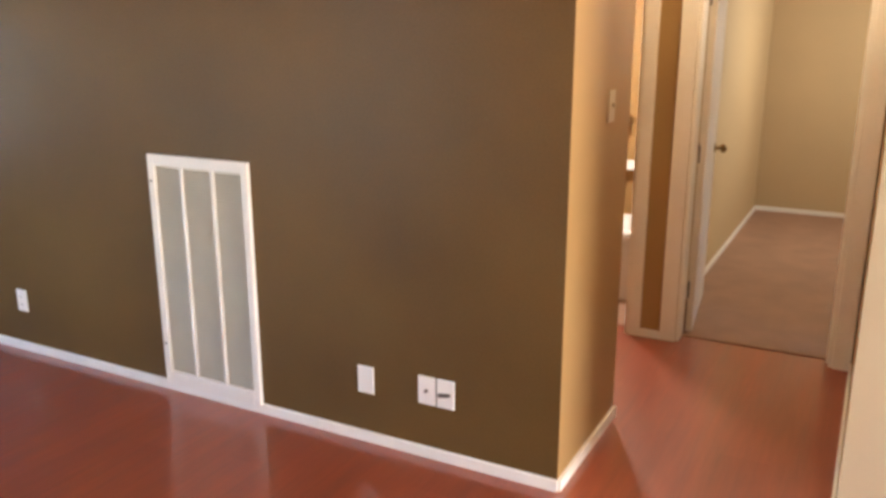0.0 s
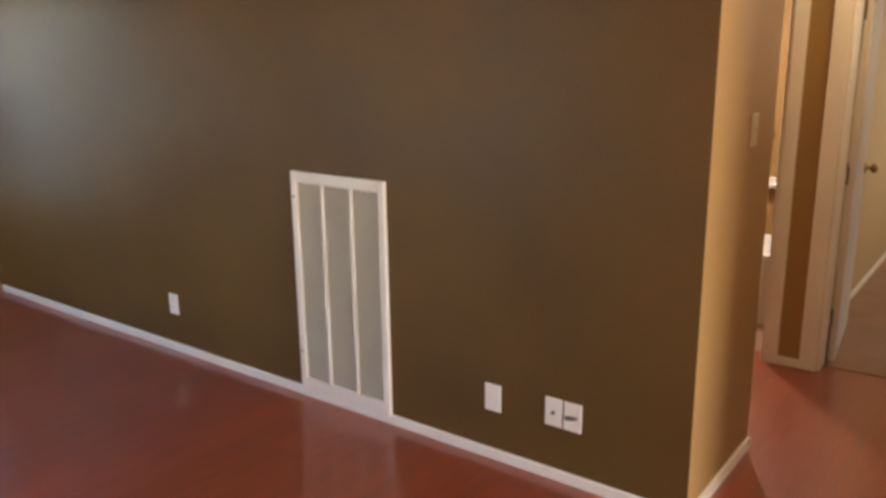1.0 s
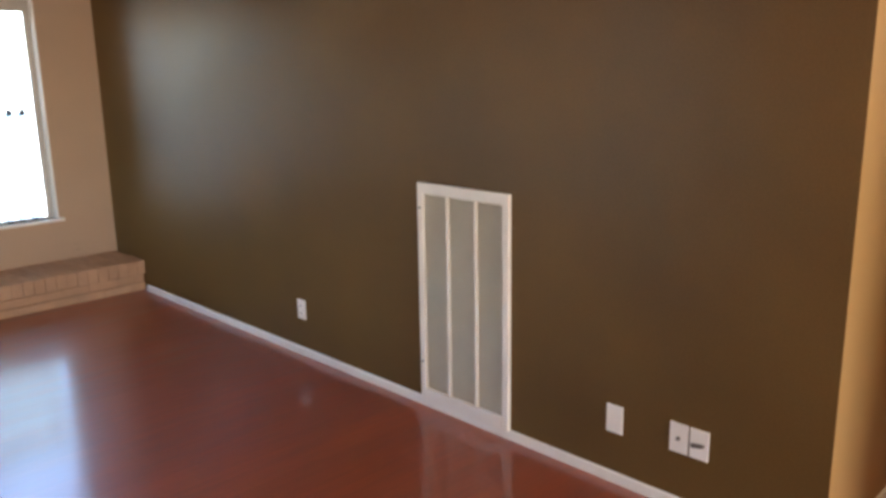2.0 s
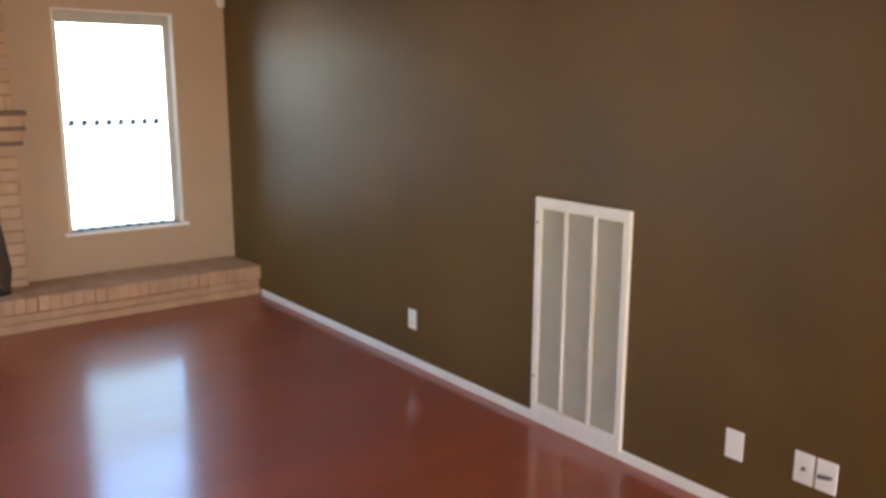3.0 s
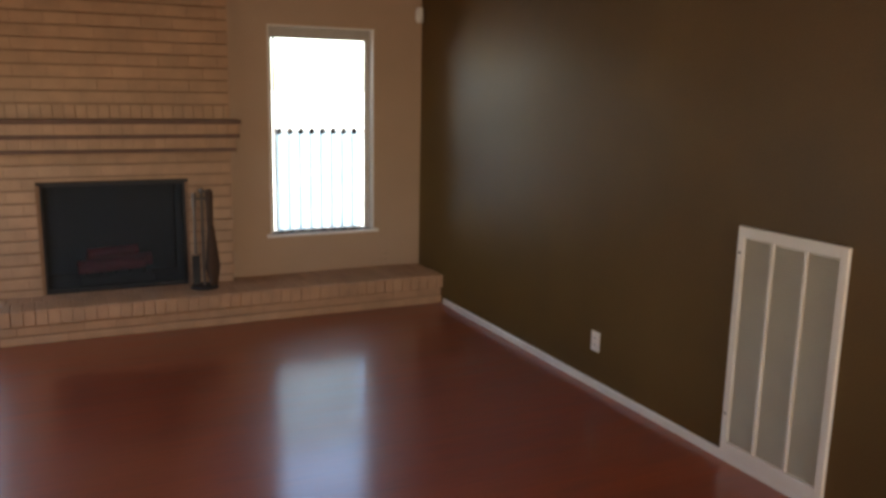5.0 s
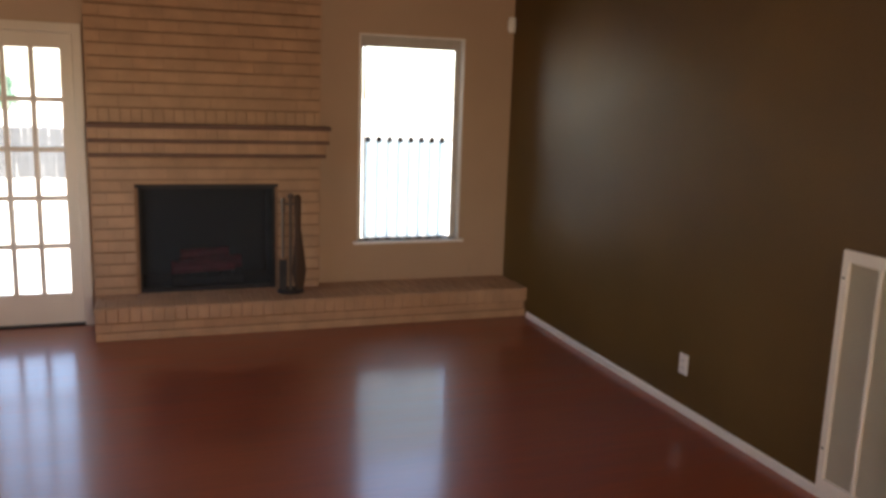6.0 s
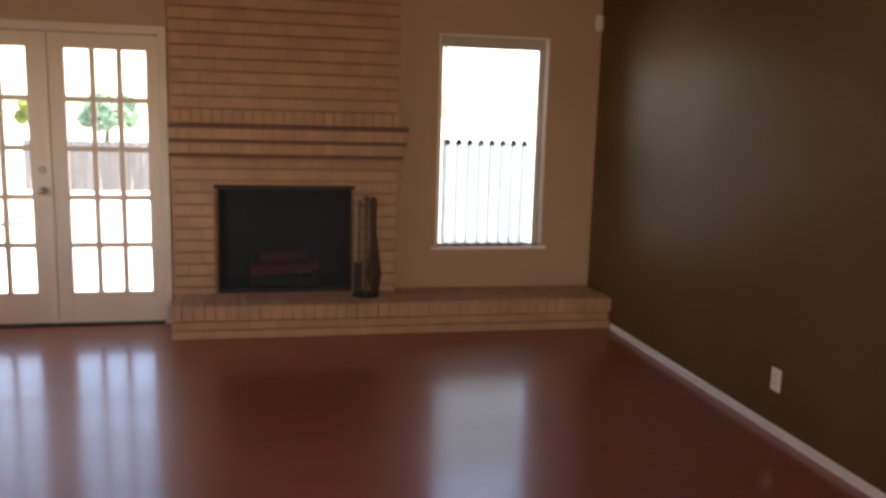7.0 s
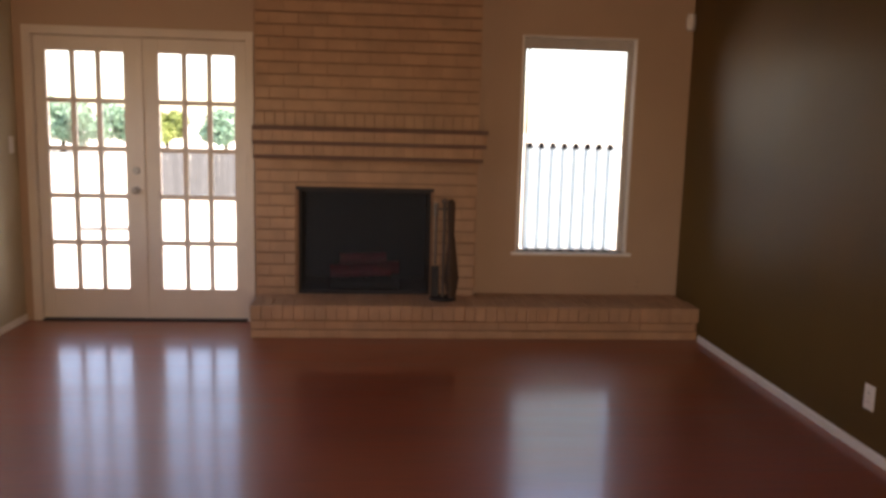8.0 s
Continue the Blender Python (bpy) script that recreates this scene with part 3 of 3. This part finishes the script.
box(bm, FIRE_L + 0.22, FIRE_R - 0.22, 0.08, 0.095, FIRE_B, FIRE_B + 0.06)
box(bm, FIRE_L + 0.22, FIRE_R - 0.22, 0.30, 0.315, FIRE_B, FIRE_B + 0.06)
part("grate", bm, M_BLACK, fireplace, "black iron log grate")
for x0, x1, y, z, r in ((-2.65, -2.19, 0.14, 0.365, 0.05), (-2.59, -2.13, 0.24, 0.37, 0.055), (-2.58, -2.23, 0.19, 0.455, 0.042)):
    bm = bmesh.new()
    tube(bm, (x0, y, z), (x1, y + 0.02, z + 0.01), r, r * 0.85, 12)
    for v in bm.verts:
        v.co += Vector((0, noise.noise(v.co * 14), noise.noise(v.co * 14 + Vector((3, 1, 2))))) * 0.012
    part("log", bm, M_LOG, fireplace, "reddish ceramic log")

for y, z0, z1, over in ((-0.234, 1.344, 1.422, 0.036), (-0.201, 1.244, 1.328, 0.018)):
    part("mortar_bed", boxes((BREAST_L + 0.004, BREAST_R + over, y, Y0, z0, z1)), M_BRICK, fireplace)

# stepped mantel: two projecting courses between three thin dark strips that paint shade lines
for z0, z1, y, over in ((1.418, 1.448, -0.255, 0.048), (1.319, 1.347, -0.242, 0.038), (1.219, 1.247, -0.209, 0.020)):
    part("mantel_shade", soften(boxes((BREAST_L, BREAST_R + over, y, Y0, z0, z1)), 0.003), M_MANTEL_SHADE, fireplace, "thin dark strip painting a shade line of the mantel")

# ---- hearth ----
hearth = thing("hearth", label="low raised tan brick hearth along the back wall", category="hearth")
HX0, HX1 = BREAST_L + 0.015, -0.004
part("core", boxes((HX0 + 0.008, HX1, HEARTH_Y + 0.036, -0.001, 0, HEARTH_Z - 0.007)), M_MORTAR, hearth, "sandy recessed mortar")

# ---- fireplace tools ----
tools = thing("fireplace_tools", (-1.823, -0.25, HEARTH_Z), 0, "dull metal fireplace tool stand with shovel and dark broom", "fireplace tools")
bm = bmesh.new()
tube(bm, (0, 0, 0), (0, 0, 0.018), 0.10, 0.09, 24)
part("base", bm, M_BLACK, tools, "round black base")
bm = bmesh.new()
tube(bm, (0, 0, 0.018), (0, 0, 0.70), 0.011)
ball(bm, (0, 0, 0.71), 0.022)
part("pole", bm, M_STEEL, tools)
bm = bmesh.new()
tube(bm, (-0.075, -0.02, 0.655), (0.075, -0.02, 0.655), 0.007)
part("rack_bar", bm, M_STEEL, tools)
bm = bmesh.new()
tube(bm, (-0.060, -0.03, 0.26), (-0.060, -0.03, 0.70), 0.011)
tube(bm, (-0.060, -0.03, 0.60), (-0.060, -0.03, 0.70), 0.017)
part("shovel_shaft", bm, M_STEEL, tools)
bm = boxes((-0.088, -0.032, -0.040, -0.034, 0.03, 0.25))
soften(bm, 0.003)
part("shovel_pan", bm, M_BLACK, tools, "black iron shovel pan")
bm = bmesh.new()
tube(bm, (0.050, -0.03, 0.30), (0.046, -0.03, 0.70), 0.014)
tube(bm, (0.048, -0.03, 0.44), (0.046, -0.03, 0.70), 0.022, 0.027)
ball(bm, (0.046, -0.03, 0.70), 0.027)
part("broom_shaft", bm, M_BROOM, tools)
bm = bmesh.new()
tube(bm, (0.056, -0.03, 0.16), (0.050, -0.03, 0.46), 0.055, 0.024, 18)
tube(bm, (0.066, -0.03, 0.02), (0.056, -0.03, 0.16), 0.026, 0.055, 18)
for v in bm.verts:
    v.co.y = -0.03 + (v.co.y + 0.03) * 0.6
    v.co += Vector((noise.noise(v.co * 40), noise.noise(v.co * 33), 0)) * 0.010
part("broom_head", bm, M_BROOM, tools, "dark brown broom bristles")

# ---- washroom glimpse ----
# added tub: its white stands in for a bright lit strip at the doorway
tub = thing("bathtub", (2.62, -4.762, 0.006), 0, "white enamel bathtub added as the bright strip beyond the open door", "bathtub")
bm = boxes((-0.345, 0.345, -0.55, 0.55, 0, 0.41))
top = [f for f in bm.faces if f.normal.z > 0.9]
bmesh.ops.inset_region(bm, faces=top, thickness=0.06)
for v in top[0].verts:
    v.co.z = 0.06
    v.co.x, v.co.y = v.co.x * 0.86, v.co.y * 0.9
soften(bm, 0.012, 2)
part("tub_body", bm, M_TUB, tub)
part("tub_rim", soften(boxes((-0.365, -0.29, -0.562, 0.562, 0.41, 0.44)), 0.012, 2), M_TUB, tub)
dish = thing("soap_dish", (3.749, -4.70, 0.60), 0, "white ceramic soap dish on the washroom wall", "soap dish")
part("tray", soften(boxes((-0.08, 0, -0.07, 0.07, 0, 0.025)), 0.008, 2), M_TUB, dish)
part("back_plate", soften(boxes((-0.012, 0, -0.07, 0.07, 0.0255, 0.07)), 0.004, 2), M_TUB, dish)
# not a real valve: added on the wall in place of the washroom door's knob
valve = thing("knob_stand_in", (3.749, -4.67, 0.98), 0, "dark brass knob on the washroom wall, standing in for the door's knob", "valve")
bm = bmesh.new()
tube(bm, (0, 0, 0), (-0.012, 0, 0), 0.045, 0.04, 20)
part("escutcheon", bm, M_BRASS, valve)
bm = bmesh.new()
tube(bm, (-0.012, 0, 0), (-0.06, 0, 0), 0.014)
ball(bm, (-0.07, 0, 0), 0.03)
part("knob", bm, M_BRASS, valve)

# ---- hall lamp, out of sight under the hall ceiling ----
lamp = thing("ceiling_light", (1.15, -5.95, CEIL - 0.10), 0, "round warm hall ceiling light", "ceiling light")
bm = bmesh.new()
tube(bm, (0, 0, 0.07), (0, 0, 0.10), 0.16, 0.16, 24)
part("canopy", bm, M_TRIM, lamp)
bulb = new("hall_bulb", bpy.data.lights.new("hall_bulb", "POINT"))
bulb.data.energy, bulb.data.color, bulb.data.shadow_soft_size = 1.45, (1.0, 0.70, 0.36), 0.09
bulb.matrix_world = Matrix.Translation((1.15, -5.95, CEIL - 0.22))
# fill lamp added to brighten the sliver of washroom in the doorway
area("washroom_fill", (2.55, -4.56, 2.3), (2.75, -4.76, 0), 0.3, 0.2, 3.0, (1.0, 0.82, 0.64))
# added fill lamp before the bedroom's solid south wall; no window stands there
area("bedroom_fill", (4.2, -7.02, 1.5), (4.2, -5, 0.9), 1.2, 1.2, 2.7, (1.0, 0.84, 0.62))

# ---- outside ----
ground = bmesh.new()
bmesh.ops.create_grid(ground, x_segments=40, y_segments=60, size=1)
for v in ground.verts:
    v.co = Vector((v.co.x * 300, 0.15 + (v.co.y + 1) ** 2.2 * 87, 0))
    v.co.z = -0.14 - 0.55 * min(1, max(0, (v.co.y - 3) / 13)) + 0.02 * noise.noise(v.co * 0.7)
structure("ground", ground, M_GROUND, "pale dry sunlit yard", "ground")
structure("patio", boxes((-6.5, 1.5, 0.151, 3.2, -0.30, -0.06)), M_PATIO, "pale concrete patio slab", "patio")

fence = thing("fence", (9.6, 16.2, 0), 0, "weathered grey wooden board fence across the yard", "fence")
bm = boxes((-18, -8.4, 0.03, 0.07, -0.25, -0.16), (-18, -8.4, 0.03, 0.07, 0.30, 0.39))
part("rails", bm, M_FENCE, fence)
me = piece_mesh("board", 0.147, 0.02, 1.27, 0.004, M_FENCE)
for i in range(64):
    place_piece("board", me, fence, -18 + i * 0.15, 0, random.uniform(-0.02, 0.02), Euler((0, random.uniform(-0.01, 0.01), 0)))


def leaf_crown(seed, blobs, count, size, material):
    """Many small leaf faces gathered in uneven clumps."""
    rnd = random.Random(seed)
    verts, faces = [], []
    for _ in range(count):
        c, r = rnd.choice(blobs)
        d = Vector((rnd.gauss(0, 1), rnd.gauss(0, 1), rnd.gauss(0, 1))).normalized() * r * rnd.uniform(0.45, 1.08)
        p = Vector(c) + d
        a = Vector((rnd.gauss(0, 1), rnd.gauss(0, 1), rnd.gauss(0, 1))).normalized()
        b = a.cross(Vector((rnd.gauss(0, 1), rnd.gauss(0, 1), rnd.gauss(0, 1)))).normalized()
        s, k = size * rnd.uniform(0.6, 1.3), len(verts)
        verts += [p - a * s, p - b * s * 0.5, p + a * s, p + b * s * 0.5]
        faces.append((k, k + 1, k + 2, k + 3))
    me = bpy.data.meshes.new("crown")
    me.from_pydata([tuple(v) for v in verts], [], faces)
    me.materials.append(material)
    return me


def tree(place, height, spread, seed, label, material):
    root = thing("tree", place, 0, label, "tree", "trees at the end of the yard")
    rnd = random.Random(seed)
    bm = bmesh.new()
    tube(bm, (0, 0, 0), (0.1, 0, height * 0.5), 0.16, 0.10)
    blobs = []
    for i in range(9):
        a = i * 2.4 + rnd.uniform(-0.4, 0.4)
        tip = Vector((math.cos(a) * spread * rnd.uniform(0.3, 1), math.sin(a) * spread * 0.6, height * rnd.uniform(0.42, 0.92)))
        tube(bm, (0.1, 0, height * rnd.uniform(0.3, 0.5)), tip, 0.06, 0.02, 8)
        blobs.append((tip, spread * rnd.uniform(0.3, 0.5)))
    part("trunk", bm, M_BARK, root, "rough brown trunk and limbs")
    crown = new("crown", leaf_crown(seed, blobs, 6500, 0.13, material))
    crown.parent = root
    tagged(crown, "uneven green leaf crown", kind="stuff")


for k, (x, h, w, text, leaf) in enumerate(((-24.6, 2.9, 2.0, "bushy green", M_LEAF), (-21.9, 2.8, 1.9, "bushy green", M_LEAF),
                                           (-19.4, 2.85, 1.7, "bushy green", M_LEAF), (-15.6, 2.8, 1.3, "yellow-green", M_LEAF_PALE),
                                           (-11.9, 2.7, 1.6, "pale green", M_LEAF))):
    tree((x, 46.5 + 0.4 * (k % 2), -0.69), h, w, 11 + k, text + " tree at the far end of the yard", leaf)

board = thing("yard_board", (-6.6, 7.4, -0.30), 12, "grey weathered board lying in the yard", "board")
part("plank", soften(boxes((-0.45, 0.45, -0.09, 0.09, 0, 0.05)), 0.006), M_FENCE, board)

# ---- bricks of the fireplace ----
BL, BH, BT = 0.2008, 0.073, 0.05
PX, PZ = 0.2022, 0.0852
stretcher = piece_mesh("brick", BL, BT, BH, 0.0018, M_BRICK)
rnd = random.Random(5)
yb = BREAST_Y + BT / 2


def jitter():
    return Euler((rnd.uniform(-0.008, 0.008), rnd.uniform(-0.004, 0.004), rnd.uniform(-0.008, 0.008)))


def course(parent, x0, x1, y, z, shift, me=stretcher, pitch=PX, length=BL, squash=1.0):
    """One course of bricks from x0 to x1; the end bricks are cut to fit."""
    x = x0 - shift
    while x < x1 - 0.02:
        a, b = max(x, x0), min(x + length, x1)
        if b - a > 0.025:
            place_piece("brick", me, parent, (a + b) / 2, y + rnd.uniform(-0.003, 0.002), z, jitter(), ((b - a) / length, 1, squash))
        x += pitch


z, k = 1.216 - BH / 2, 0
while z > HEARTH_Z:
    shift = (k % 2) * PX / 2
    if z - BH / 2 < FIRE_T:
        course(fireplace, BREAST_L, FIRE_L - 0.022, yb, z, shift)
        course(fireplace, FIRE_R + 0.022, BREAST_R, yb, z, shift)
    else:
        course(fireplace, BREAST_L, BREAST_R, yb, z, shift)
    z, k = z - PZ, k + 1
course(fireplace, FIRE_L - 0.02, FIRE_R + 0.02, yb, FIRE_T + 0.0335, 0.05, squash=0.30)
z = 1.558 + BH / 2
while z + BH / 2 < CEIL:
    course(fireplace, BREAST_L, BREAST_R, yb, z, (k % 2) * PX / 2)
    z, k = z + PZ, k + 1
sold = piece_mesh("brick", 0.068, 0.09, 0.078, 0.004, M_BRICK)
low = piece_mesh("brick", 0.068, 0.09, 0.076, 0.004, M_BRICK)
course(fireplace, BREAST_L, BREAST_R + 0.040, -0.238 + 0.045, 1.383, 0, sold, 0.0705, 0.068)
course(fireplace, BREAST_L, BREAST_R + 0.022, -0.205 + 0.045, 1.286, 0, low, 0.0705, 0.068)
tops = piece_mesh("brick", 0.067, BT, 0.100, 0.004, M_BRICK)
course(fireplace, BREAST_L, BREAST_R, yb, 1.497, 0, tops, 0.0705, 0.067)

# ---- bricks of the hearth ----
base_brick = piece_mesh("brick", BL, 0.09, 0.057, 0.003, M_BRICK)
for row, z in enumerate((0.030, 0.0955)):
    course(hearth, HX0, HX1, HEARTH_Y + 0.024 + 0.045, z, row * PX / 2, base_brick)
cap_brick = piece_mesh("brick", 0.0715, 0.243, 0.103, 0.005, M_BRICK)
course(hearth, HX0, HX1, HEARTH_Y + 0.1215, HEARTH_Z - 0.0515, 0, cap_brick, 0.0735, 0.0715)
course(hearth, HX0, HX1, HEARTH_Y + 0.3685, HEARTH_Z - 0.0525, 0.03, cap_brick, 0.0735, 0.0715)

# ---- floor planks ----
PW, PL = 0.193, 1.22
plank = bpy.data.meshes.new("plank")
bm = boxes((-PL / 2, PL / 2, -PW / 2, PW / 2, -0.005, 0.005))
for v in bm.verts:
    # two edges of each plank lip a hair over its neighbours
    if v.co.z > 0:
        v.co.z += (0.00018 if v.co.y > 0 else 0) + (0.0001 if v.co.x > 0 else 0)
        v.co.x += 0.001 if v.co.x > 0 else 0
        v.co.y += 0.001 if v.co.y > 0 else 0
bm.to_mesh(plank)
bm.free()
plank.materials.append(M_PLANK)
floor_ob = bpy.data.objects["floor"]
rest = bmesh.new()
row, y = 0, -0.001 - PW / 2
while y > SOUTH:
    x0, x1 = (WEST, FAR + 0.10) if CORNER - 0.2 > y > NEAR else (WEST, FAR + 0.10) if y < -4.15 else (WEST, 0.0)
    x = x0 - (row * 0.47 % 1.0) * PL
    while x < x1:
        a, b = max(x, x0), min(x + PL, x1)
        if b - a > 0.01:
            if y > -6.3 and (x < 0.2 or y < CORNER + 1.3):
                place_piece("plank", plank, floor_ob, (a + b) / 2, y, -0.005, None, ((b - a) / PL, 1, 1))
            else:
                box(rest, a, b, y - PW / 2, y + PW / 2, -0.010, 0.0)
        x += PL
    row, y = row + 1, y - PW
tagged(part("planks", rest, M_PLANK, floor_ob), kind="stuff")
